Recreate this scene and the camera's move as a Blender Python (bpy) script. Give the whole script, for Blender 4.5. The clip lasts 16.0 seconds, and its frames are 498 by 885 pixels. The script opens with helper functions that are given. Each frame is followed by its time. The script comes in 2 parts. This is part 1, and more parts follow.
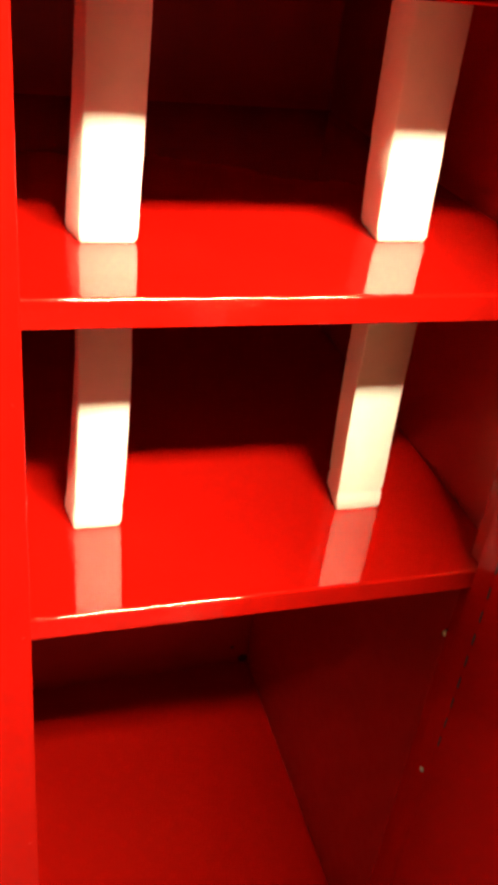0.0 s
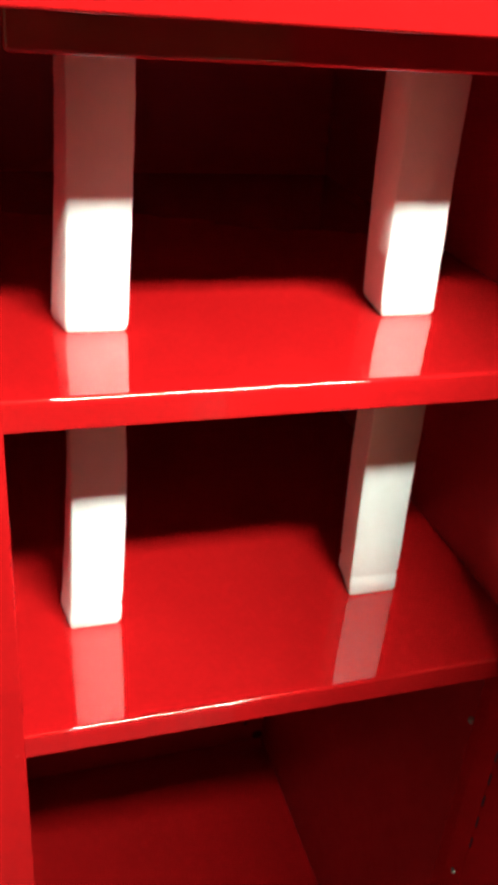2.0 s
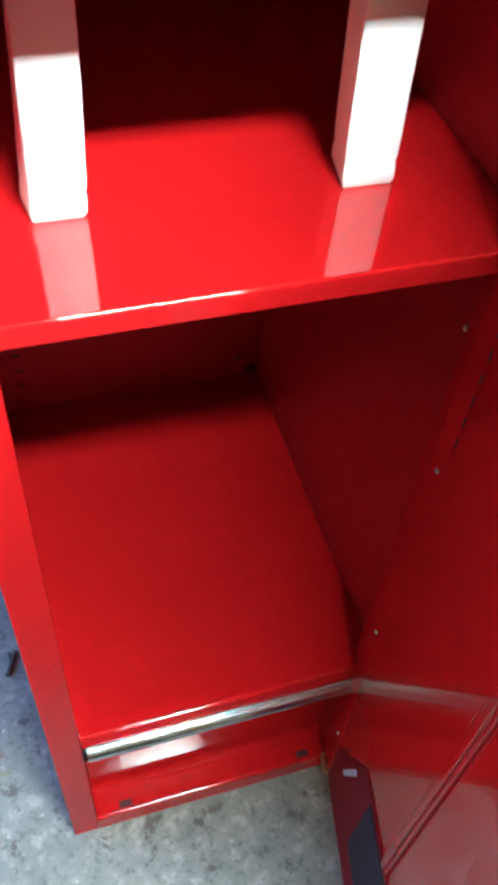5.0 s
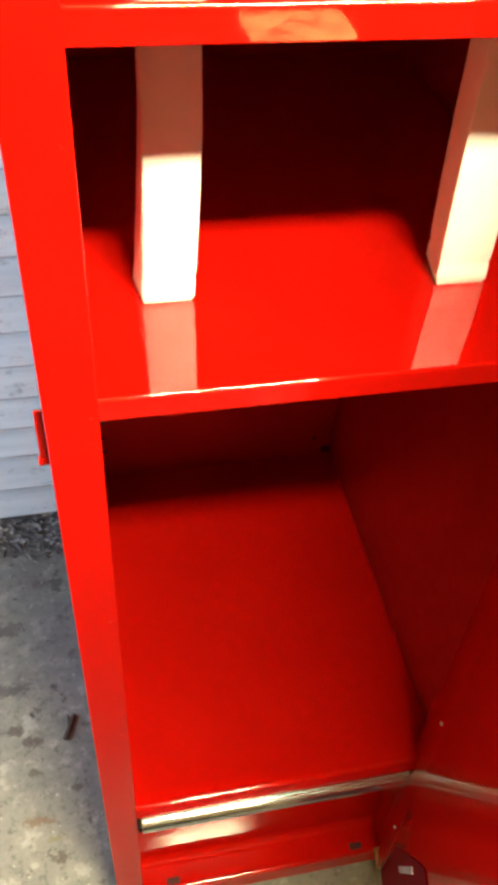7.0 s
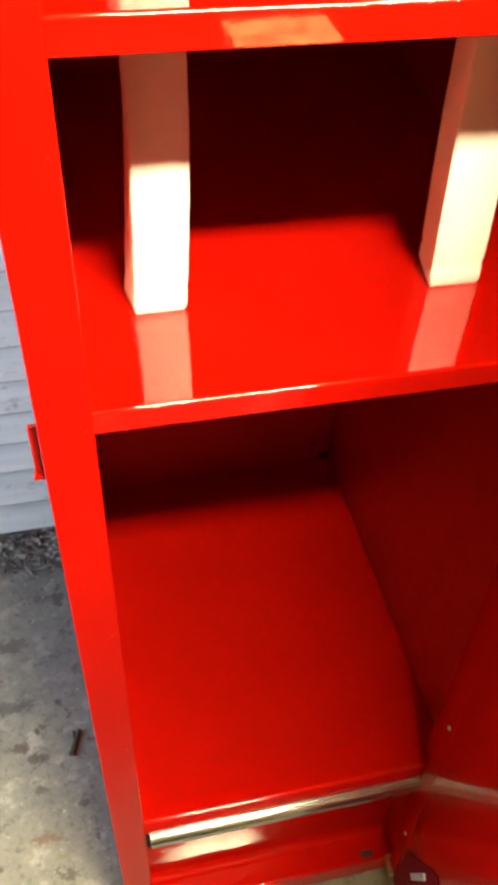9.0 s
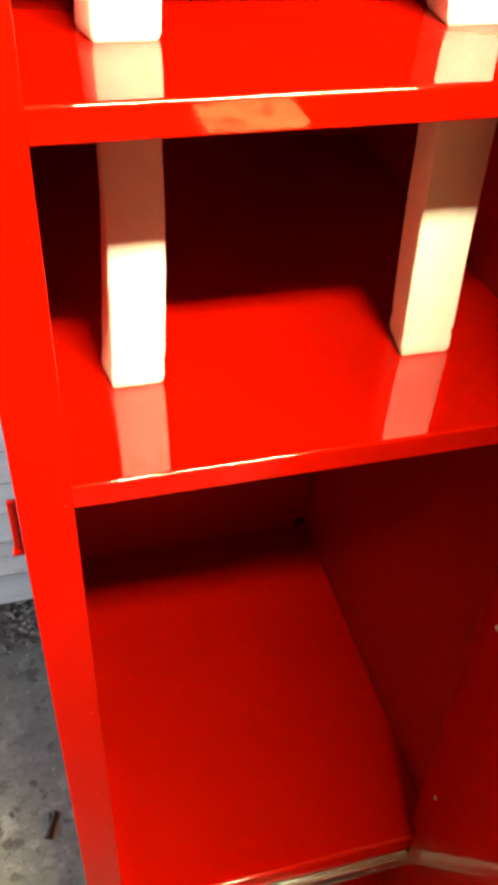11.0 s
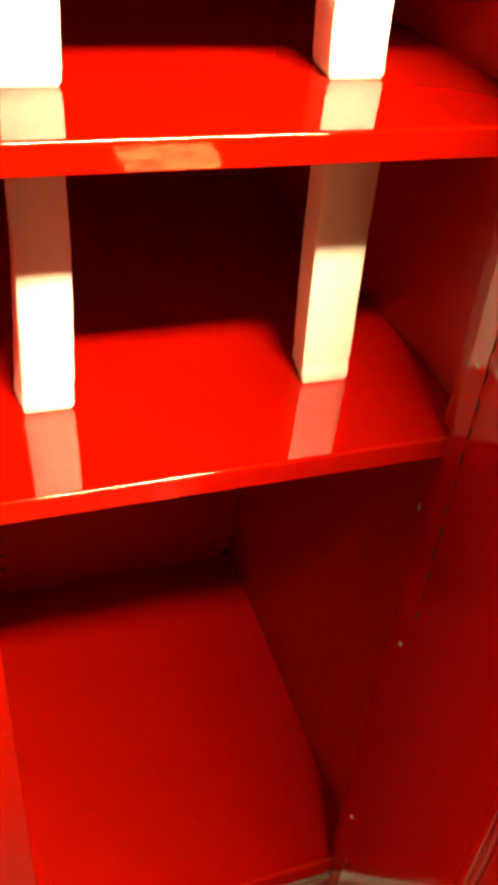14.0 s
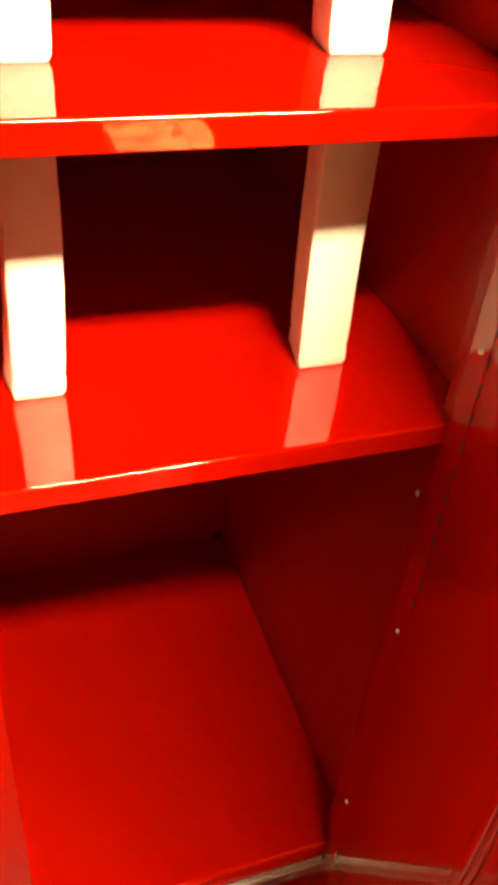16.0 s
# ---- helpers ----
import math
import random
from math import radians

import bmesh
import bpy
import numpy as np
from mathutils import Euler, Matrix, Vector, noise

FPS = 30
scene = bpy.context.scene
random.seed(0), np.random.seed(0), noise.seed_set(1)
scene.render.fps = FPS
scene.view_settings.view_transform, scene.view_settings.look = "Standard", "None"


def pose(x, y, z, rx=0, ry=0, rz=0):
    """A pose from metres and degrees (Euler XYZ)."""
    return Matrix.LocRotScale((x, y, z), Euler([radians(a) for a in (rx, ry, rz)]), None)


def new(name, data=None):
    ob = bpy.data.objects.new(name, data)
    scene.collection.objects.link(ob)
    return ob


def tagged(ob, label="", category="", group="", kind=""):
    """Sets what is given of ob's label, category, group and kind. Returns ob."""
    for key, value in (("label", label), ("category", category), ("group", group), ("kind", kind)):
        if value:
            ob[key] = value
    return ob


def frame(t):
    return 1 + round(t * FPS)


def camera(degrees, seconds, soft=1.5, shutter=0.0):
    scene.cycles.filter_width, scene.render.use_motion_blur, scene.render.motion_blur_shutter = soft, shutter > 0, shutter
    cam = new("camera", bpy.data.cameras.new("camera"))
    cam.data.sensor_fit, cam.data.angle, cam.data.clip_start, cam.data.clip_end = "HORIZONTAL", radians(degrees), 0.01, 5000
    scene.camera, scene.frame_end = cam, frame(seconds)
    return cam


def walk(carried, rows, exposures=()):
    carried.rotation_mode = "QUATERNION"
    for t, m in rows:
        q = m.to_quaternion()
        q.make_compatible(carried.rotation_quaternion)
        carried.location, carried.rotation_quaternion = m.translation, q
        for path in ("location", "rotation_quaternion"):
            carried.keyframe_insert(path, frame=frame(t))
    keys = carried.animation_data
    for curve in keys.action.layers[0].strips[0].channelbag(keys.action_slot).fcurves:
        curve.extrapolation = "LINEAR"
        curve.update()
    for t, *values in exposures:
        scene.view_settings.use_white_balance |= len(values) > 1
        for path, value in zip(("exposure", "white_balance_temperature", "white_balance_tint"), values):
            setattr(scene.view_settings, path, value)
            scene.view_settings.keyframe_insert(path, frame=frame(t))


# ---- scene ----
cam = camera(31.69, 16.0, soft=4.7)
# seconds, place (x, y, z) and turn (Euler XYZ degrees)
ROWS = [
    (0.0, -0.0246, -0.5162, 1.6198, 57.90, -6.17, -15.83),
    (0.5, -0.0171, -0.5097, 1.6342, 59.19, -5.46, -16.22),
    (1.0, -0.0098, -0.4994, 1.6345, 61.58, -4.34, -16.57),
    (1.5, -0.0134, -0.4781, 1.6350, 61.93, -4.25, -16.73),
    (2.0, -0.0075, -0.4661, 1.6249, 61.15, -4.19, -16.47),
    (2.5, 0.0001, -0.4642, 1.6001, 57.47, -3.42, -17.10),
    (3.0, 0.0070, -0.4652, 1.5820, 53.46, -3.02, -17.86),
    (3.5, 0.0040, -0.4654, 1.5622, 48.19, -3.75, -18.33),
    (4.0, 0.0142, -0.4571, 1.5475, 42.75, -4.39, -17.68),
    (4.2, 0.0179, -0.4574, 1.5417, 41.13, -4.25, -17.69),
    (6.3, 0.0116, -0.4556, 1.5407, 39.06, -4.30, -13.92),
    (6.5, 0.0046, -0.4656, 1.5500, 41.29, -4.20, -13.33),
    (7.0, -0.0078, -0.4678, 1.5591, 44.30, -3.14, -11.39),
    (7.5, -0.0065, -0.4710, 1.5505, 44.98, -2.19, -10.46),
    (8.0, -0.0125, -0.4692, 1.5584, 45.28, -1.89, -10.46),
    (8.5, -0.0100, -0.4691, 1.5589, 45.14, -2.21, -11.18),
    (8.7, -0.0066, -0.4637, 1.5550, 44.85, -2.09, -12.03),
    (10.8, -0.0037, -0.4632, 1.5606, 48.27, -2.29, -14.47),
    (11.0, -0.0107, -0.4639, 1.5610, 49.25, -2.34, -14.82),
    (11.5, -0.0028, -0.4685, 1.5636, 50.58, -2.60, -13.56),
    (12.0, 0.0034, -0.4745, 1.5642, 50.69, -2.53, -13.36),
    (12.5, 0.0019, -0.4870, 1.5705, 51.94, -3.10, -15.94),
    (13.0, 0.0071, -0.5001, 1.5781, 52.37, -3.80, -16.46),
    (13.5, 0.0083, -0.5157, 1.5822, 53.06, -3.87, -17.88),
    (14.0, 0.0090, -0.5088, 1.5742, 52.11, -4.37, -17.94),
    (14.5, 0.0057, -0.5023, 1.5746, 51.62, -4.12, -18.95),
    (15.0, -0.0015, -0.4853, 1.5727, 51.35, -4.70, -18.64),
    (15.5, 0.0045, -0.4824, 1.5745, 50.73, -4.81, -18.26),
    (16.0, 0.0083, -0.4895, 1.5699, 50.69, -4.74, -18.63),
]
# seconds, stops, kelvin, tint
EXPOSURES = [
    (0.0, -0.40, 6500, 9),
    (0.5, -0.36, 7700, 9),
    (0.7, -0.66, 6800, 9),
    (1.1, -1.08, 4700, 9),
    (3.0, -0.92, 4650, 9),
    (4.0, -0.28, 4250, 10),
    (6.5, -0.12, 4650, 10),
    (6.9, -0.08, 6600, 9),
    (9.0, -0.10, 6800, 9),
    (12.0, -0.30, 7500, 9),
    (16.0, -0.12, 7900, 9),
]
walk(cam, [(t, pose(*p)) for t, *p in ROWS], EXPOSURES)

# ---- light: warm twin-tube ceiling lamp, cool daylight through a side window ----
LAMP = (0.505, -0.984, 2.511)
world = bpy.data.worlds.new("sky")
scene.world = world
world.use_nodes = True
sky = world.node_tree.nodes.new("ShaderNodeTexSky")
sky.sky_type, sky.sun_disc, sky.sun_elevation, sky.sun_rotation = "NISHITA", False, radians(35), radians(200)
world.node_tree.links.new(sky.outputs["Color"], world.node_tree.nodes["Background"].inputs["Color"])
world.node_tree.nodes["Background"].inputs["Strength"].default_value = 0.1


def area_lamp(name, place, turn, sx, sy, power, colour, spread=180):
    data = bpy.data.lights.new(name, "AREA")
    data.shape, data.size, data.size_y, data.energy, data.color = "RECTANGLE", sx, sy, power, colour
    data.spread = radians(spread)
    ob = new(name, data)
    ob.matrix_world = pose(*place, *turn)
    return ob


LAMP_TILT = 40
area_lamp("tube_light", (LAMP[0], LAMP[1] + 0.034, LAMP[2] - 0.041), (LAMP_TILT, 0, 0), 0.75, 0.10, 124, (1.0, 0.89, 0.53), 150)
area_lamp("window_light", (-0.92, 0.33, 0.85), (0, -90, 0), 1.4, 0.6, 21, (0.44, 0.67, 0.96))


# ---- materials ----
def material(name):
    m = bpy.data.materials.new(name)
    m.use_nodes = True
    nt = m.node_tree
    return m, nt, nt.nodes["Principled BSDF"]


def node(nt, kind, **values):
    n = nt.nodes.new("ShaderNode" + kind)
    for key, value in values.items():
        n.inputs[key].default_value = value
    return n


def coords(nt, scale=(1, 1, 1)):
    tc = nt.nodes.new("ShaderNodeTexCoord")
    mp = node(nt, "Mapping", Scale=scale)
    nt.links.new(tc.outputs["Object"], mp.inputs["Vector"])
    return mp.outputs["Vector"]


def noise_of(nt, scale, detail=4.0, rough=0.55, stretch=(1, 1, 1)):
    n = node(nt, "TexNoise", Scale=scale, Detail=detail, Roughness=rough)
    nt.links.new(coords(nt, stretch), n.inputs["Vector"])
    return n.outputs["Fac"]


def ramp(nt, fac, stops):
    r = nt.nodes.new("ShaderNodeValToRGB")
    el = r.color_ramp.elements
    while len(el) < len(stops):
        el.new(0.5)
    for e, (p, c) in zip(el, stops):
        e.position, e.color = p, (*c, 1) if len(c) == 3 else (c[0], c[0], c[0], 1)
    nt.links.new(fac, r.inputs["Fac"])
    return r.outputs["Color"]


def bump(nt, bsdf, height, strength, distance, socket="Normal"):
    b = node(nt, "Bump", Strength=strength, Distance=distance)
    nt.links.new(height, b.inputs["Height"])
    nt.links.new(b.outputs["Normal"], bsdf.inputs[socket])


def red_paint(name, low, high, ior=1.52, peel=0.03):
    m, nt, b = material(name)
    fac = noise_of(nt, 9.0, 5)
    nt.links.new(ramp(nt, fac, [(0.3, (0.395, 0.0030, 0.0014)), (0.7, (0.430, 0.0040, 0.0019))]), b.inputs["Base Color"])
    rough = ramp(nt, noise_of(nt, 60.0, 3), [(0.3, (low,)), (0.75, (high,))])
    nt.links.new(rough, b.inputs["Roughness"])
    b.inputs["IOR"].default_value = ior
    if peel:
        bump(nt, b, noise_of(nt, 800.0, 2), peel, 0.0004)
    return m


def foam():
    m, nt, b = material("white_foam")
    v = node(nt, "TexVoronoi", Scale=330.0)
    nt.links.new(coords(nt), v.inputs["Vector"])
    nt.links.new(ramp(nt, noise_of(nt, 40.0, 5), [(0.3, (0.88, 0.87, 0.84)), (0.7, (0.93, 0.925, 0.91))]), b.inputs["Base Color"])
    b.inputs["Roughness"].default_value = 0.8
    bump(nt, b, v.outputs["Distance"], 0.18, 0.0006)
    return m


def steel():
    m, nt, b = material("bright_steel")
    b.inputs["Metallic"].default_value = 1.0
    nt.links.new(ramp(nt, noise_of(nt, 30.0, 4, 0.6, (0.3, 4, 4)), [(0.3, (0.54, 0.57, 0.62)), (0.7, (0.72, 0.76, 0.83))]), b.inputs["Base Color"])
    nt.links.new(ramp(nt, noise_of(nt, 60.0, 3, 0.6, (0.1, 5, 5)), [(0.3, (0.13,)), (0.7, (0.20,))]), b.inputs["Roughness"])
    return m


def plain(name, colour, rough=0.6, metal=0.0):
    m, nt, b = material(name)
    lo = tuple(c * 0.8 for c in colour)
    nt.links.new(ramp(nt, noise_of(nt, 50.0, 4), [(0.3, lo), (0.7, colour)]), b.inputs["Base Color"])
    b.inputs["Roughness"].default_value, b.inputs["Metallic"].default_value = rough, metal
    return m


def mixed(nt, a, b, fac):
    mix = nt.nodes.new("ShaderNodeMix")
    mix.data_type = "RGBA"
    nt.links.new(fac, mix.inputs[0])
    nt.links.new(a, mix.inputs[6])
    nt.links.new(b, mix.inputs[7])
    return mix.outputs[2]


# place, reach and colour of spills on the concrete
SPILLS = [(-0.200, 0.338, 0.022, 0.014, (0.075, 0.060, 0.052)), (-0.172, 0.314, 0.020, 0.016, (0.075, 0.060, 0.052)), (-0.163, 0.165, 0.034, 0.011, (0.15, 0.095, 0.055)), (-0.135, 0.131, 0.020, 0.006, (0.17, 0.16, 0.085)),
          (-0.128, 0.419, 0.009, 0.009, (0.05, 0.048, 0.048)), (-0.220, 0.423, 0.060, 0.016, (0.065, 0.064, 0.060)), (-0.168, 0.252, 0.016, 0.010, (0.085, 0.083, 0.062)), (-0.262, 0.312, 0.008, 0.030, (0.10, 0.092, 0.070)),
          (-0.168, 0.366, 0.005, 0.006, (0.04, 0.038, 0.036)), (-0.113, 0.660, 0.020, 0.030, (0.06, 0.057, 0.056)), (-0.215, 0.560, 0.045, 0.020, (0.065, 0.062, 0.060))]


def concrete():
    m, nt, b = material("stained_concrete")
    wide = ramp(nt, noise_of(nt, 3.2, 5, 0.55), [(0.36, (0.145, 0.140, 0.130)), (0.64, (0.255, 0.243, 0.205))])
    pale = ramp(nt, noise_of(nt, 24.0, 9, 0.70), [(0.34, (0.05, 0.05, 0.05)), (0.43, (0.152, 0.148, 0.136)), (0.54, (0.205, 0.197, 0.176)), (0.61, (0.375, 0.362, 0.325))])
    half = nt.nodes.new("ShaderNodeValue")
    half.outputs[0].default_value = 0.5
    base = mixed(nt, wide, pale, half.outputs[0])
    grit = ramp(nt, noise_of(nt, 60.0, 9, 0.80), [(0.37, (0.35, 0.34, 0.33)), (0.47, (1, 1, 1))])
    mul = nt.nodes.new("ShaderNodeMix")
    mul.data_type, mul.blend_type = "RGBA", "MULTIPLY"
    mul.inputs[0].default_value = 0.8
    nt.links.new(base, mul.inputs[6])
    nt.links.new(grit, mul.inputs[7])
    stain = ramp(nt, noise_of(nt, 17.0, 9, 0.74), [(0.565, (0,)), (0.61, (0.75,))])
    dark = nt.nodes.new("ShaderNodeRGB")
    dark.outputs[0].default_value = (0.060, 0.045, 0.034, 1)
    tone = mixed(nt, mul.outputs[2], dark.outputs[0], stain)
    # the darker strip near the wall, and single spills
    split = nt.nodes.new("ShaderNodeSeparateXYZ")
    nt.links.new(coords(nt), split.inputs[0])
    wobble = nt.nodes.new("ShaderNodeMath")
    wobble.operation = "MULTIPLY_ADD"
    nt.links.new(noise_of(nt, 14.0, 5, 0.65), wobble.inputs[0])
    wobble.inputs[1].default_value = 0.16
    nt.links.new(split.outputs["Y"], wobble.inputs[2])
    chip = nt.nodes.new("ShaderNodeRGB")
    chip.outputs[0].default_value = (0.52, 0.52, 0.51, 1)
    far_tone = nt.nodes.new("ShaderNodeRGB")
    far_tone.outputs[0].default_value = (0.105, 0.102, 0.108, 1)
    tone = mixed(nt, tone, far_tone.outputs[0], ramp(nt, wobble.outputs[0], [(0.475, (0.0,)), (0.52, (0.38,))]))
    tone = mixed(nt, tone, chip.outputs[0], ramp(nt, noise_of(nt, 95.0, 3, 0.6), [(0.69, (0.0,)), (0.73, (0.9,))]))
    for x, y, rx, ry, colour in SPILLS:
        away = node(nt, "VectorMath")
        away.operation = "DISTANCE"
        nt.links.new(coords(nt, (1 / rx, 1 / ry, 1)), away.inputs[0])
        away.inputs[1].default_value = (x / rx, y / ry, 0)
        ragged = nt.nodes.new("ShaderNodeMath")
        ragged.operation = "MULTIPLY_ADD"
        nt.links.new(noise_of(nt, 85.0, 8, 0.8), ragged.inputs[0])
        ragged.inputs[1].default_value = 5.0
        nt.links.new(away.outputs["Value"], ragged.inputs[2])
        spill = nt.nodes.new("ShaderNodeRGB")
        spill.outputs[0].default_value = (*colour, 1)
        edge = nt.nodes.new("ShaderNodeMapRange")
        for key, value in ((1, 3.35), (2, 3.1), (3, 0.0), (4, 0.85)):
            edge.inputs[key].default_value = value
        nt.links.new(ragged.outputs[0], edge.inputs[0])
        tone = mixed(nt, tone, spill.outputs[0], edge.outputs[0])
    nt.links.new(tone, b.inputs["Base Color"])
    b.inputs["Roughness"].default_value = 0.75
    bump(nt, b, noise_of(nt, 90.0, 6, 0.7), 0.35, 0.004)
    return m


def shifted(nt, scale, detail, rough, stretch):
    """Noise whose place differs from object to object."""
    info = nt.nodes.new("ShaderNodeObjectInfo")
    far = nt.nodes.new("ShaderNodeMath")
    far.operation = "MULTIPLY"
    far.inputs[1].default_value = 37.0
    nt.links.new(info.outputs["Random"], far.inputs[0])
    add = nt.nodes.new("ShaderNodeVectorMath")
    nt.links.new(coords(nt, stretch), add.inputs[0])
    nt.links.new(far.outputs[0], add.inputs[1])
    n = node(nt, "TexNoise", Scale=scale, Detail=detail, Roughness=rough)
    nt.links.new(add.outputs["Vector"], n.inputs["Vector"])
    return n.outputs["Fac"]


def board_paint():
    m, nt, b = material("weathered_white_board")
    base = ramp(nt, shifted(nt, 5.0, 6, 0.6, (0.6, 4, 6)), [(0.3, (0.56, 0.60, 0.61)), (0.65, (0.74, 0.78, 0.78))])
    dirt = ramp(nt, shifted(nt, 14.0, 9, 0.80, (1, 2, 2.2)), [(0.565, (0,)), (0.68, (0.75,))])
    dark = nt.nodes.new("ShaderNodeRGB")
    dark.outputs[0].default_value = (0.16, 0.15, 0.14, 1)
    split = nt.nodes.new("ShaderNodeSeparateXYZ")
    nt.links.new(coords(nt, (1, 1, 10)), split.inputs[0])
    grime = ramp(nt, split.outputs["Z"], [(0.020, (0.6,)), (0.050, (0.0,))])
    worn = mixed(nt, base, dark.outputs[0], dirt)
    nt.links.new(mixed(nt, worn, dark.outputs[0], grime), b.inputs["Base Color"])
    b.inputs["Roughness"].default_value = 0.7
    bump(nt, b, noise_of(nt, 60.0, 5, 0.6, (0.3, 3, 6)), 0.3, 0.002)
    return m


def stained_wood():
    m, nt, b = material("stained_pale_wood")
    pale = ramp(nt, noise_of(nt, 40.0, 4, 0.6, (0.3, 2, 2)), [(0.3, (0.78, 0.62, 0.26)), (0.7, (0.86, 0.72, 0.34))])
    brown = nt.nodes.new("ShaderNodeRGB")
    brown.outputs[0].default_value = (0.20, 0.11, 0.05, 1)
    nt.links.new(mixed(nt, pale, brown.outputs[0], ramp(nt, noise_of(nt, 48.0, 6, 0.75, (1, 0.5, 1)), [(0.50, (0,)), (0.55, (0.95,))])), b.inputs["Base Color"])
    b.inputs["Roughness"].default_value = 0.7
    return m


def outdoors():
    m, nt, b = material("daylit_greenery")
    nt.links.new(ramp(nt, noise_of(nt, 5.0, 5), [(0.35, (0.28, 0.28, 0.12)), (0.62, (0.95, 0.85, 0.52))]), b.inputs["Emission Color"])
    b.inputs["Emission Strength"].default_value = 5.0
    return m


def glowing(name, colour, strength):
    m, nt, b = material(name)
    b.inputs["Emission Color"].default_value = (*colour, 1)
    b.inputs["Emission Strength"].default_value = strength
    b.inputs["Base Color"].default_value = (0.8, 0.8, 0.8, 1)
    return m


RED = red_paint("red_enamel", 0.036, 0.048, 1.54, 0)
GLOSS = red_paint("red_shelf_enamel", 0.034, 0.044, 1.76, 0)
PANEL = red_paint("red_floor_enamel", 0.16, 0.22, 1.50, 0)
BACK = red_paint("red_back_enamel", 0.45, 0.55, 1.32, 0)
DOOR = red_paint("red_door_enamel", 0.036, 0.050, 1.42, 0)
INNER = red_paint("red_inner_enamel", 0.38, 0.50, 1.68, 0.15)
SATIN = red_paint("red_satin_enamel", 0.18, 0.28, 1.27, 0.5)
FLAT = red_paint("red_pressed_enamel", 0.06, 0.11, 1.52, 0.04)
FOAM, STEEL, CONCRETE, BOARD = foam(), steel(), concrete(), board_paint()
PLASTER = plain("tan_plaster", (0.56, 0.36, 0.12), 0.9)
DIM = plain("dim_brown_wall", (0.25, 0.18, 0.10), 0.9)
CEILING = plain("pale_plaster", (0.76, 0.58, 0.28), 0.9)
DARK = plain("dark_void", (0.010, 0.008, 0.008), 0.9)
DARK.node_tree.nodes["Principled BSDF"].inputs["IOR"].default_value = 1.05
NICKEL = plain("bright_nickel", (0.85, 0.82, 0.78), 0.22, 0.5)
DARK_MAT = plain("added_charcoal_mat", (0.045, 0.042, 0.042), 0.85)
BRASS = plain("dull_brass", (0.55, 0.36, 0.18), 0.4, 0.8)
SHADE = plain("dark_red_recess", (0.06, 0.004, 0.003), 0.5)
SLIT = plain("dark_slit", (0.05, 0.003, 0.003), 0.8)
MATTE = plain("matte_red", (0.20, 0.004, 0.007), 0.6)
MATTE.node_tree.nodes["Principled BSDF"].inputs["IOR"].default_value = 1.2
PAD = plain("charcoal_pad", (0.065, 0.042, 0.036), 0.9)
PAD.node_tree.nodes["Principled BSDF"].inputs["IOR"].default_value = 1.08
LEAF = plain("dry_leaf", (0.07, 0.055, 0.04), 0.9)


def litter():
    m, nt, b = material("mixed_litter")
    g = nt.nodes.new("ShaderNodeNewGeometry")
    nt.links.new(ramp(nt, g.outputs["Random Per Island"], [(0.0, (0.060, 0.054, 0.052)), (0.5, (0.17, 0.155, 0.150)), (0.8, (0.27, 0.26, 0.25)), (1.0, (0.48, 0.47, 0.46))]), b.inputs["Base Color"])
    b.inputs["Roughness"].default_value = 0.9
    return m


LITTER = litter()
WHITE = plain("white_enamel", (0.75, 0.75, 0.73), 0.4)
STAINED, WOOD = stained_wood(), plain("pale_wood", (0.55, 0.40, 0.24), 0.7)
DAYLIGHT = outdoors()
TUBE = glowing("lit_tube", (1.0, 0.88, 0.50), 215.0)


# ---- mesh helpers ----
def box(bm, x0, x1, y0, y1, z0, z1, bevel=0.0, seg=2):
    fresh = bmesh.ops.create_cube(bm, size=1.0)["verts"]
    for v in fresh:
        v.co = ((x0 + x1) / 2 + v.co.x * (x1 - x0), (y0 + y1) / 2 + v.co.y * (y1 - y0), (z0 + z1) / 2 + v.co.z * (z1 - z0))
    if bevel:
        edges = list({e for v in fresh for e in v.link_edges})
        done = bmesh.ops.bevel(bm, geom=edges, offset=bevel, segments=seg, profile=0.5, affect="EDGES", clamp_overlap=True)
        for f in done["faces"]:
            f.smooth = True
    return bm


def boxed(*boxes):
    bm = bmesh.new()
    for b in boxes:
        box(bm, *b)
    return bm


def disc(bm, m, r0, r1, depth, seg=16):
    bmesh.ops.create_cone(bm, cap_ends=True, segments=seg, radius1=r0, radius2=r1, depth=depth, matrix=m)
    return bm


def sweep_x(bm, profile, x0, x1):
    """A closed profile of (y, z) swept along x; its narrow faces are shaded smooth."""
    a = [bm.verts.new((x0, y, z)) for y, z in profile]
    b = [bm.verts.new((x1, y, z)) for y, z in profile]
    n = len(profile)
    for i in range(n):
        side = bm.faces.new((a[i], a[(i + 1) % n], b[(i + 1) % n], b[i]))
        side.smooth = (a[i].co - a[(i + 1) % n].co).length < 0.0045
    bm.faces.new(a[::-1])
    bm.faces.new(b)
    bmesh.ops.recalc_face_normals(bm, faces=bm.faces)
    return bm


def mesh_of(name, bm, mat, smooth=False):
    me = bpy.data.meshes.new(name)
    bm.to_mesh(me)
    bm.free()
    me.materials.append(mat)
    rounded = [smooth or p.use_smooth for p in me.polygons]
    me.set_sharp_from_angle(angle=radians(50))
    me.polygons.foreach_set("use_smooth", rounded)
    return me


def part(name, bm, mat, parent=None, label="", smooth=False):
    ob = new(name, mesh_of(name, bm, mat, smooth))
    ob.parent = parent
    return tagged(ob, label)


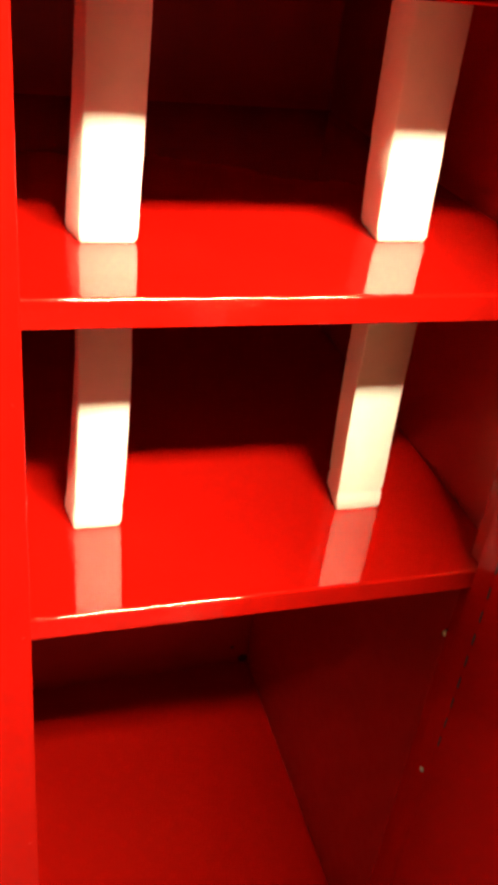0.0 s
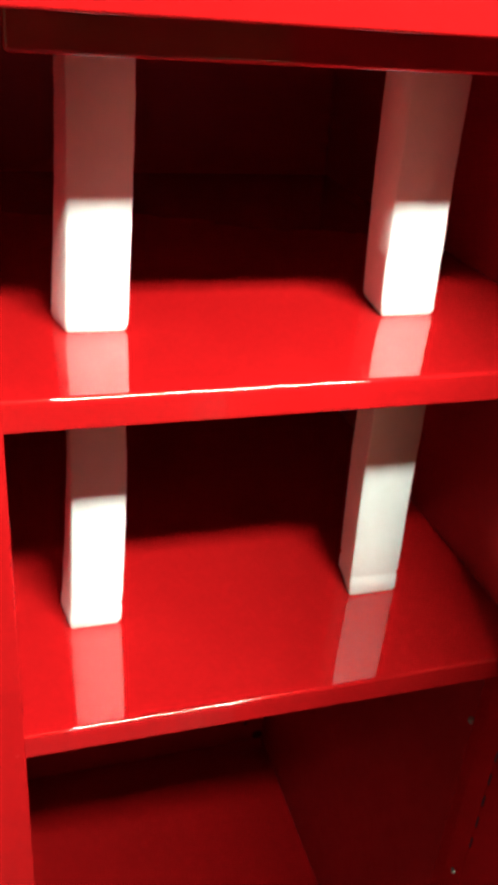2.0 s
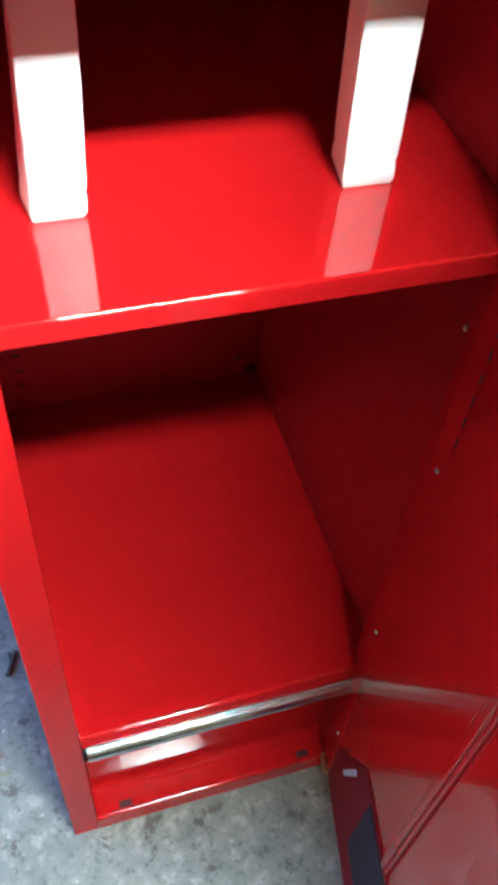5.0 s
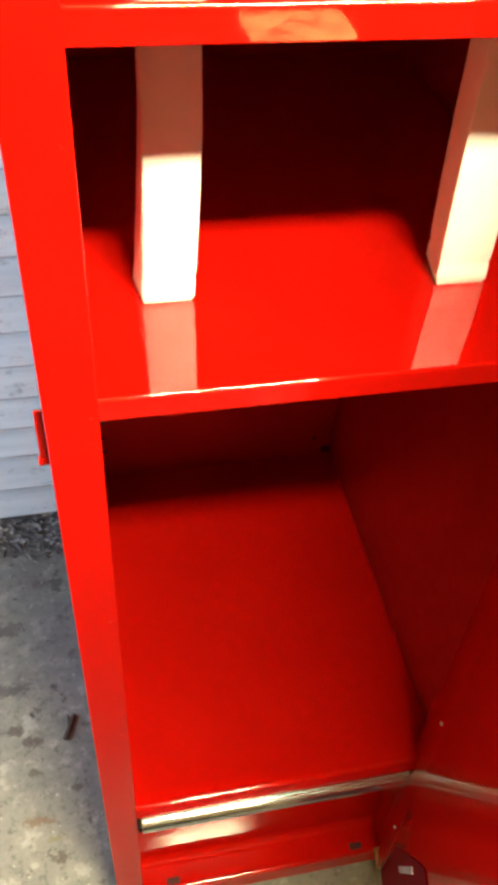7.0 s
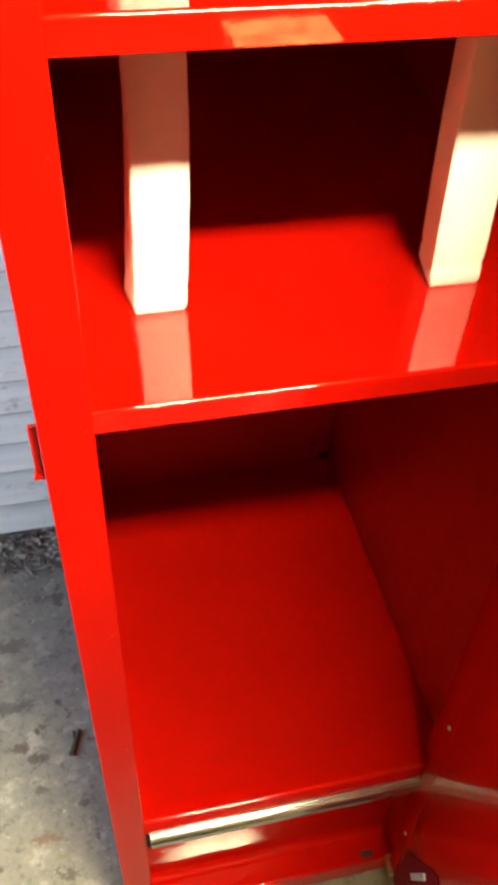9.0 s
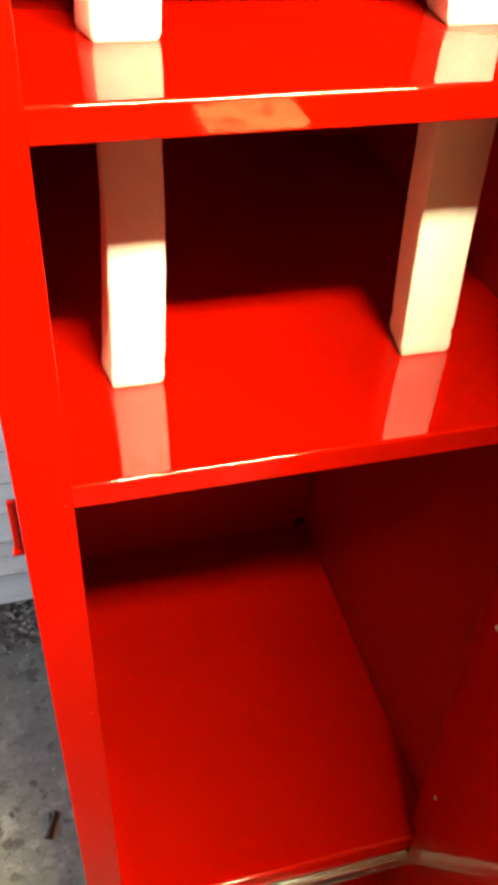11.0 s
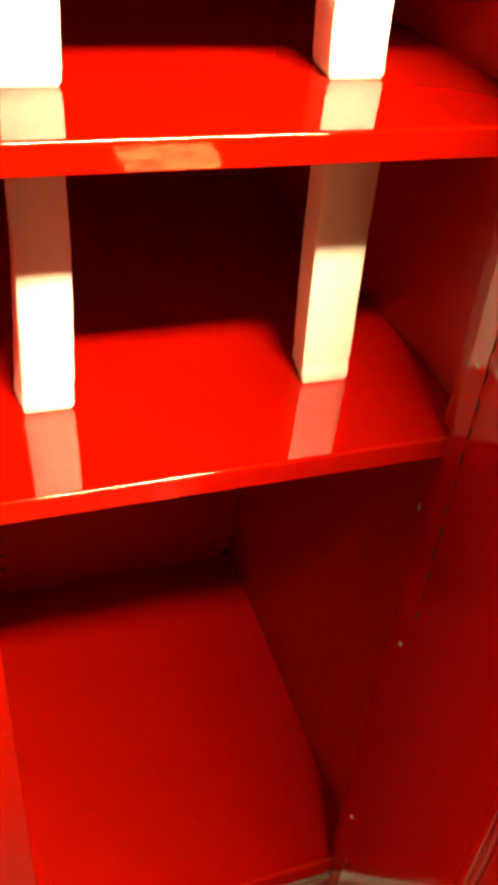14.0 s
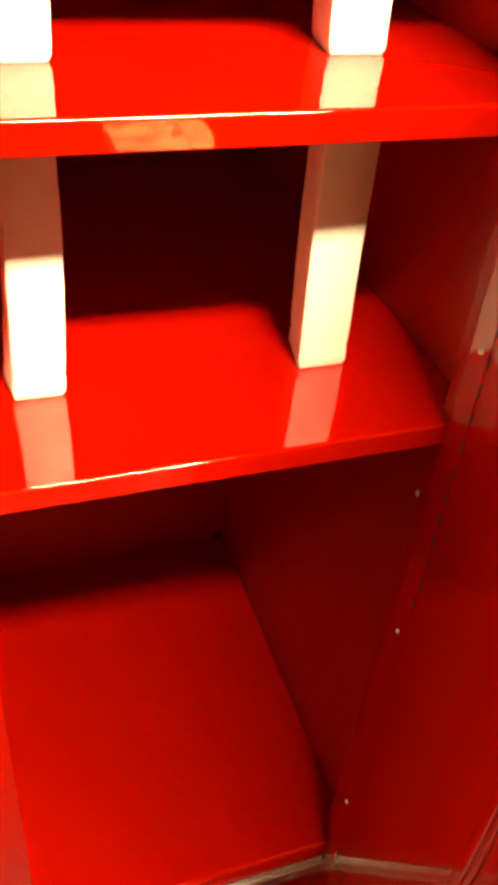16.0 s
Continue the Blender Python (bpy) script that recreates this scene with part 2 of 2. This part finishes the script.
def thing(name, label, category, group="", place=None):
    ob = new(name)
    if place is not None:
        ob.matrix_world = place
    return tagged(ob, label, category, group)


def structure(name, bm, mat, label, category):
    return tagged(part(name, bm, mat, None), label, category, "", "structure")


# ---- the garage ----
X0, X1, Y0, YB, TOP = -0.95, 2.6, -5.0, 0.870, 2.72
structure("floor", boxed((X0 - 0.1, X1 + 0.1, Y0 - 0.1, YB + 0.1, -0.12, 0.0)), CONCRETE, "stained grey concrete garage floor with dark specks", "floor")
structure("ceiling", boxed((X0 - 0.1, X1 + 0.1, Y0 - 0.1, YB + 0.1, TOP, TOP + 0.1)), CEILING, "plain pale garage ceiling", "ceiling")
wall_back = structure("wall_north", boxed((X0 - 0.1, X1 + 0.1, YB, YB + 0.1, 0, TOP)), BOARD, "weathered white clapboard wall behind the cabinet", "wall")
structure("wall_south", boxed((X0 - 0.1, 0.20, Y0 - 0.1, Y0, 0, TOP), (0.62, X1 + 0.1, Y0 - 0.1, Y0, 0, TOP),
                              (0.20, 0.62, Y0 - 0.1, Y0, 0, 0.76), (0.20, 0.62, Y0 - 0.1, Y0, 1.00, TOP)), PLASTER, "plain tan garage wall with a low window", "wall")
structure("wall_east", boxed((X1, X1 + 0.1, Y0, YB, 0, TOP)), PLASTER, "plain tan garage wall", "wall")
# unseen side wall, coloured dark to weaken light bounced from the left
structure("wall_west", boxed((X0 - 0.1, X0, Y0, 0.00, 0, TOP), (X0 - 0.1, X0, 0.66, YB, 0, TOP),
                             (X0 - 0.1, X0, 0.00, 0.66, 0, 0.10), (X0 - 0.1, X0, 0.00, 0.66, 1.60, TOP)), DIM, "plain unseen garage wall with a window, darkened to cut bounced light", "wall")
window = tagged(new("window_1"), "white-framed garage window letting in daylight", "window", "", "structure")
for spec in ((X0 - 0.08, X0 - 0.03, 0.00, 0.04, 0.10, 1.60), (X0 - 0.08, X0 - 0.03, 0.62, 0.66, 0.10, 1.60),
             (X0 - 0.08, X0 - 0.03, 0.04, 0.62, 0.10, 0.14), (X0 - 0.08, X0 - 0.03, 0.04, 0.62, 1.56, 1.60)):
    part("window_frame", boxed((*spec, 0.004)), WHITE, window)

window = tagged(new("window_2"), "white-framed garage window with foliage in daylight beyond", "window", "", "structure")
for spec in ((0.20, 0.22, Y0 - 0.08, Y0 - 0.03, 0.76, 1.00), (0.60, 0.62, Y0 - 0.08, Y0 - 0.03, 0.76, 1.00), (0.34, 0.43, Y0 - 0.08, Y0 - 0.03, 0.78, 0.98),
             (0.22, 0.60, Y0 - 0.08, Y0 - 0.03, 0.76, 0.78), (0.22, 0.60, Y0 - 0.08, Y0 - 0.03, 0.98, 1.00)):
    part("window_frame", boxed((*spec, 0.004)), WHITE, window)
structure("backdrop", boxed((-1.2, 2.6, Y0 - 0.92, Y0 - 0.90, -0.2, 3.0)), DAYLIGHT, "bright blurred greenery outside the window", "backdrop")

# unseen mat, added to darken the floor that the red paint reflects
mat = thing("unseen_mat", "unseen charcoal mat added to darken the floor in reflections", "mat", "", pose(0.35, -1.24, 0))
part("mat", boxed((-1.25, 1.60, -1.0, 1.0, 0.0002, 0.008, 0.003)), DARK_MAT, mat)

# unseen stand, added so its pale mottled top reflects orange in a shelf lip
stand = thing("reflected_stand", "unseen pale stand added for the reflection in the upper shelf's lip", "stand", "", pose(0.318, -0.695, 0.008))
part("top_board", boxed((-0.0725, 0.0725, -0.055, 0.055, 1.088, 1.110, 0.002)), STAINED, stand, "pale board with brown stains")
part("post", boxed((-0.022, 0.022, -0.022, 0.022, 0.022, 1.088, 0.002)), WOOD, stand)
part("foot_board", boxed((-0.15, 0.15, -0.13, 0.13, 0.0, 0.022, 0.003)), WOOD, stand)

lamp = thing("ceiling_light", "white twin-tube fluorescent shop light under the ceiling", "lamp")
lamp.matrix_world = pose(*LAMP, LAMP_TILT, 0, 0)
part("housing", boxed((-0.39, 0.39, -0.075, 0.075, 0.01, 0.07, 0.008)), WHITE, lamp)
for dy in (-0.035, 0.035):
    part("tube", disc(bmesh.new(), pose(0, dy, -0.012, 0, 90, 0), 0.013, 0.013, 0.74), TUBE, lamp, "glowing warm tube", True)
for sx in (-0.3, 0.3):
    part("hanger", disc(bmesh.new(), pose(sx, 0.075, 0.125, 0 - LAMP_TILT, 0, 0), 0.004, 0.004, 0.16, 8), STEEL, lamp)

# ---- the cabinet ----
XL, XR, ZT, YBK = -0.040, 0.432, 1.6335, 0.604     # outer sides, top, back
SHELF = (1.394, 1.125)                             # tops of the two shelves
LIP = 0.0215
FLOOR = 0.385
cab = thing("storage_cabinet", "tall glossy red steel storage cabinet with its door open", "cabinet")
part("side_panel", boxed((XL, XL + 0.004, 0.012, YBK, 0.0, ZT - 0.004, 0.0012)), BACK, cab)
part("side_panel", boxed((XR - 0.006, XR, 0.012, YBK, 0.0, ZT - 0.004, 0.0012)), INNER, cab)
part("back_panel", boxed((XL + 0.004, XR - 0.006, YBK - 0.006, YBK, 0.05, ZT - 0.004, 0.001)), BACK, cab)
part("stile", boxed((XL, 0.0, 0.0, 0.012, 0.0, 1.6295, 0.0014, 3), (-0.0045, 0.0, 0.010, 0.024, 0.0, 1.60, 0.001)), SATIN, cab)
part("stile", boxed((0.3995, XR, 0.0, 0.012, 0.0, 1.6295, 0.002, 3), (0.3995, 0.4040, 0.010, 0.024, 0.0, 1.60, 0.001)), SATIN, cab)
part("top_cap", boxed((XL - 0.003, XR + 0.003, -0.030, -0.020, 1.5985, 1.6345, 0.002, 3), (XL - 0.003, XR + 0.003, -0.022, YBK + 0.003, 1.6300, 1.6343, 0.001)), RED, cab)
part("inner_rail", boxed((0.012, 0.3915, 0.002, 0.022, 1.5775, 1.6295, 0.003, 3)), RED, cab)
# cabinet floor with a rolled front edge
part("bottom_panel", boxed((XL + 0.004, XR - 0.006, 0.024, YBK - 0.006, FLOOR - 0.006, FLOOR - 0.0002, 0.001)), PANEL, cab)
part("bottom_edge", sweep_x(bmesh.new(), [(0.060, FLOOR), (0.0065, FLOOR), (0.0040, FLOOR - 0.0004), (0.0020, FLOOR - 0.0014), (0.0006, FLOOR - 0.0030), (0.0000, FLOOR - 0.0050), (-0.0002, FLOOR - 0.0080),
                                          (-0.0008, FLOOR - 0.0110), (-0.0020, FLOOR - 0.0130), (-0.0026, FLOOR - 0.0155), (-0.0026, FLOOR - 0.0215), (-0.0018, FLOOR - 0.0230), (0.060, FLOOR - 0.0230)], 0.0005, 0.3990), RED, cab)
strip = part("threshold_strip", sweep_x(bmesh.new(), [(0.012, 0.3619), (0.0005, 0.3619), (-0.0022, 0.3592), (-0.0030, 0.3580), (-0.0036, 0.3586), (-0.0046, 0.3583), (-0.0052, 0.3572), (-0.0060, 0.3577), (-0.0084, 0.3570),
                                                     (-0.0092, 0.3552), (-0.0100, 0.3550), (-0.0106, 0.3557), (-0.0122, 0.3544), (-0.0136, 0.3520), (-0.0137, 0.3500), (-0.0141, 0.3494), (-0.0148, 0.3490), (-0.0150, 0.3430), (-0.0142, 0.3412), (0.012, 0.3410)], 0.006, 0.3870), STEEL, cab, "bright ribbed steel strip", True)
part("end_cap", boxed((0.0008, 0.0055, -0.013, 0.008, 0.342, 0.357, 0.001)), DARK, strip)
part("end_cap", boxed((0.3874, 0.3910, -0.012, 0.008, 0.342, 0.356, 0.001)), DARK, strip)
kick = part("toe_kick", sweep_x(bmesh.new(), [(0.0530, 0.3610), (0.0530, 0.0620), (0.0522, 0.0570), (0.0500, 0.0525), (0.0465, 0.0490), (0.0420, 0.0468), (0.0370, 0.0460), (0.0050, 0.0450), (0.0022, 0.0444), (0.0006, 0.0428), (0.0, 0.0405),
                                             (0.0, 0.0), (0.0570, 0.0), (0.0570, 0.3610)], 0.0005, 0.3990), FLAT, cab)
for x0, x1 in ((-0.0050, 0.0), (0.3995, 0.4045)):
    part("kick_end", boxed((x0, x1, 0.0245, 0.0575, 0.0, 0.3605, 0.0008)), RED, cab)
for sx in (0.049, 0.356):
    part("slot", boxed((sx - 0.0105, sx + 0.0105, 0.0080, 0.0190, 0.0448, 0.0460, 0.0003)), SHADE, kick, "dark oblong slot")
# clip rivets that carry the shelves
for sx in (XL + 0.004, XR - 0.006):
    for sy in (0.064, 0.48):
        for sz in SHELF:
            side = 1 if sx < 0 else -1
            part("shelf_clip", boxed((min(sx, sx + side * 0.009), max(sx, sx + side * 0.009), sy - 0.010, sy + 0.010, sz - LIP - 0.012, sz - LIP + 0.0001, 0.001)), STEEL, cab)
    pin = bmesh.new()
    bmesh.ops.create_uvsphere(pin, u_segments=12, v_segments=8, radius=0.0042, matrix=pose(sx + (0.002 if sx < 0 else -0.002), 0.056, 0.988))
    part("shelf_pin", pin, NICKEL, cab, "bright rounded shelf pin", True)
for z in (0.446, 0.479, 0.514):
    part("punched_slot", boxed((0.006, 0.018, YBK - 0.0066, YBK - 0.0058, z, z + 0.006)), SHADE, cab)
for sx, sz, r in ((0.416, 0.396, 0.0095), (0.392, 0.428, 0.004)):
    part("punched_hole", disc(bmesh.new(), pose(sx, YBK - 0.0062, sz, 90, 0, 0), r, r, 0.0008), SHADE, cab, "dark round hole")
part("side_catch", boxed((XL - 0.0074, XL, 0.012, 0.016, 1.057, 1.108, 0.0008), (XL - 0.0090, XL, 0.010, 0.018, 1.053, 1.058, 0.0008)), RED, cab)

# the door: its frame has s along the door, u out of its inner face
SWING = 11.5
door_pose = pose(0.390, -0.008, 0.0, 0, 0, 180 + 90 - SWING)
door = part("door", boxed((0.0, 0.425, 0.0, 0.022, 0.058, 1.594, 0.0004, 1)), DOOR, cab, "open red steel door with an inner hinge leaf")
door.matrix_local = door_pose
for z in (0.207, 0.543, 0.878, 1.215, 1.55):
    part("screw", disc(bmesh.new(), pose(0.0145, -0.0026, z, 90, 0, 0), 0.0033, 0.0022, 0.0020), NICKEL, door, "", True)
for i in range(23):
    z = 0.93 + i * 0.0277
    part("hinge_slot", boxed((0.0262, 0.0290, -0.0006, 0.0003, z, z + 0.013)), SLIT, door)
leaf = boxed((0.0006, 0.0256, -0.0004, 0.0006, 0.066, 1.588))
for v in leaf.verts:
    if v.co.y < 0 and v.co.x < 0.01:
        v.co.y = -0.0040
part("hinge_leaf", leaf, DOOR, door)
part("stiffener", boxed((0.235, 0.258, -0.004, 0.001, 0.362, 1.57, 0.0018, 2), (0.241, 0.252, -0.007, 0.0, 0.366, 1.565, 0.0018, 2)), RED, door)
part("bottom_bracket", boxed((-0.010, 0.022, -0.006, 0.018, 0.042, 0.057, 0.002)), BRASS, door, "dull brass pivot bracket")


def plate(corners, front, back):
    """A flat plate whose corners (s, z) lie on the door's inner face."""
    bm = bmesh.new()
    face = bm.faces.new([bm.verts.new((c, front, z)) for c, z in corners])
    for v in bmesh.ops.extrude_face_region(bm, geom=[face])["geom"]:
        if isinstance(v, bmesh.types.BMVert):
            v.co.y = back
    bmesh.ops.recalc_face_normals(bm, faces=bm.faces)
    bmesh.ops.bevel(bm, geom=bm.edges[:], offset=0.0006, segments=2, profile=0.5, affect="EDGES")
    return bm


kickplate = part("kick_plate", plate(((0.028, 0.062), (0.040, 0.200), (0.105, 0.325), (0.125, 0.355), (0.40, 0.358), (0.40, 0.062)), -0.0022, 0.0004), MATTE, door, "matte dark red plate at the door's foot")
part("pad", plate(((0.160, 0.152), (0.166, 0.347), (0.395, 0.347), (0.395, 0.140)), -0.0045, -0.0018), PAD, kickplate, "charcoal grey pad")
clip = part("clip", boxed((-0.005, 0.005, -0.0045, -0.0015, -0.044, 0.044, 0.0008)), NICKEL, kickplate)
clip.matrix_local = pose(0.091, 0, 0.250, 0, 19, 0)

# ---- shelves ----
def cabinet_shelf(top, label):
    ob = thing("cabinet_shelf", label, "shelf", "red cabinet shelves", pose(0, 0, top))
    pan = [(0.590, 0.0), (0.0026, 0.0), (0.0016, -0.0002), (0.0008, -0.0008), (0.0002, -0.0016), (0.0, -0.0026), (0.0, -LIP + 0.0012), (0.0004, -LIP + 0.0003), (0.0014, -LIP),
           (0.0140, -LIP), (0.0140, -LIP + 0.0015), (0.0020, -LIP + 0.0015), (0.0020, -0.0040), (0.0040, -0.0015), (0.590, -0.0015)]
    part("pan", sweep_x(bmesh.new(), pan, -0.0001, 0.3994), GLOSS, ob)
    part("side_tongue", boxed((XL + 0.0055, 0.0008, 0.0245, 0.590, -0.0015, 0.0)), GLOSS, ob)
    part("side_tongue", boxed((0.3988, XR - 0.0075, 0.0245, 0.590, -0.0015, 0.0)), GLOSS, ob)
    part("back_lip", boxed((XL + 0.0055, XR - 0.0075, 0.578, 0.590, -LIP, -0.0016, 0.001)), GLOSS, ob)
    part("side_lip", boxed((XL + 0.0055, XL + 0.0075, 0.026, 0.578, -LIP, -0.0016, 0.0005)), GLOSS, ob)
    part("side_lip", boxed((XR - 0.0095, XR - 0.0075, 0.026, 0.578, -LIP, -0.0016, 0.0005)), GLOSS, ob)
    return ob


cabinet_shelf(SHELF[0], "glossy red steel shelf below the top compartment")
cabinet_shelf(SHELF[1], "glossy red steel shelf below the middle compartment")


# ---- white foam blocks that hold the shelves apart ----
def foam_block(place, foot, head, height, width, depth, bow, lean, crease, label):
    """A slab that stands on its base, bowed sideways by bow and leaning by lean; foot and head shift its back edge sideways."""
    bm = bmesh.new()
    r, rings = 0.0016, []
    steps = [0.0, 0.004, 0.012, 0.018, 0.021, 0.024, 0.032] if crease else [0.0, 0.004, 0.012]
    steps = [z / height for z in steps] + [k / 16 for k in range(3, 16)] + [1 - 0.004 / height, 1.0]
    rows = len(steps) - 1
    rnd = random.Random(int(height * 1e4) + int(place[0] * 1e3))
    for k, f in enumerate(steps):
        inset = 0.0014 if k in (0, rows) else crease * (0.0009 if k == 4 else 0.0003) if crease and k in (3, 4, 5) else 0.0
        ox = bow * math.sin(math.pi * f) + lean * f + 0.00025 * rnd.uniform(-1, 1)
        oy = 0.003 * math.sin(math.pi * f * 0.9) * (1 if bow > 0 else -1)
        x0, x1, y0, y1 = ox + inset, ox + width - inset + 0.0002 * rnd.uniform(-1, 1), oy + inset, oy + depth - inset
        k1 = foot * (1 - f) + head * f
        ring = [(x0 + r, y0), (x1 - r, y0), (x1, y0 + r), (x1 + k1, y1 - r), (x1 + k1 - r, y1), (x0 + k1 + r, y1), (x0 + k1, y1 - r), (x0, y0 + r)]
        rings.append([bm.verts.new((x, y, f * height)) for x, y in ring])
    for a, b in zip(rings, rings[1:]):
        for i in range(8):
            bm.faces.new((a[i], a[(i + 1) % 8], b[(i + 1) % 8], b[i]))
    bm.faces.new(rings[0][::-1])
    bm.faces.new(rings[-1])
    ob = part("foam_block", bm, FOAM, None, "", True)
    ob.matrix_world = pose(*place)
    return tagged(ob, label, "foam block", "foam blocks between the shelves")


H1, H2 = 1.610 - SHELF[0], SHELF[0] - LIP - SHELF[1] + 0.018
foam_block((0.046, 0.098, SHELF[0] + 0.0002), -0.006, -0.002, H1, 0.043, 0.034, 0.002, 0.004, 0, "white foam block standing on the upper red shelf")
foam_block((0.284, 0.106, SHELF[0] + 0.0002), 0.0050, 0.001, H1, 0.045, 0.048, -0.003, -0.003, 0, "white foam block on the upper shelf by the door")
foam_block((0.044, 0.108, SHELF[1] + 0.0002), -0.004, 0.004, H2, 0.043, 0.034, 0.004, 0.001, 0.6, "brightly lit white foam block on the lower shelf")
foam_block((0.294, 0.103, SHELF[1] + 0.0002), 0.0064, 0.004, H2, 0.046, 0.044, -0.003, -0.003, 1, "white foam block with a creased foot on the lower shelf")

# ---- dirt on the garage floor ----
rng = random.Random(11)
bm = bmesh.new()
for i in range(1900):
    x, y = rng.uniform(-0.75, -0.045), 0.858 - abs(rng.gauss(0, 0.060))
    if rng.random() < 0.10:
        y = 0.84 - abs(rng.gauss(0, 0.20))
    big = 1.0 if y > 0.72 else 0.40
    if rng.random() < 0.07 and y > 0.74:
        big = 1.7
    a, w, h = rng.gauss(0.0, 0.8), big * rng.uniform(0.0015, 0.006), big * rng.uniform(0.004, 0.015)
    z, curl = rng.uniform(0.0005, 0.006) * min(big, 1.2), rng.uniform(0.0, 0.007) * big
    c, s = math.cos(a), math.sin(a)
    bend = rng.uniform(-0.5, 0.5) * h
    spine = [bm.verts.new((x + c * p - s * q, min(y + s * p + c * q, 0.8425), z + k)) for p, q, k in ((-h, bend, curl), (-h * 0.4, 0, curl * 0.2), (h * 0.4, 0, 0), (h, bend, curl))]
    for side in (-1, 1):
        edge = [bm.verts.new((x + c * p - s * q, min(y + s * p + c * q, 0.8425), z + k)) for p, q, k in ((-h * 0.45, side * w, curl * 0.9), (h * 0.45, side * w * 0.9, curl * 0.6))]
        bm.faces.new((spine[0], spine[1], edge[0]))
        bm.faces.new((spine[1], spine[2], edge[1], edge[0]))
        bm.faces.new((spine[2], spine[3], edge[1]))
tagged(part("leaf_litter", bm, LITTER, None, "", False), "dry brown leaf litter along the foot of the wall", "debris", "", "stuff")


def twig(place, length, thick, label):
    bm = bmesh.new()
    disc(bm, pose(0, 0, thick * 0.8, 0, 90, 0), thick, thick * 0.6, length, 8)
    disc(bm, pose(length * 0.2, thick, thick * 0.7, 0, 90, 25), thick * 0.6, thick * 0.3, length * 0.5, 6)
    ob = part("twig", bm, LEAF)
    ob.matrix_world = place
    return tagged(ob, label, "twig")


twig(pose(-0.101, 0.329, 0.0, 0, 0, 68), 0.050, 0.0058, "short dark twig lying on the concrete")

# ---- clapboards of the wall behind ----
me = mesh_of("board", sweep_x(bmesh.new(), [(0.0, 0.0), (-0.0235, 0.0), (-0.0245, 0.003), (-0.004, 0.096), (0.0, 0.096)], X0, X1), BOARD)
for z in [0.012, 0.102] + [0.203 + 0.081 * k for k in range(30)]:
    ob = new("board", me)
    ob.parent = wall_back
    ob.location = (0.0, YB - 0.0005, z)
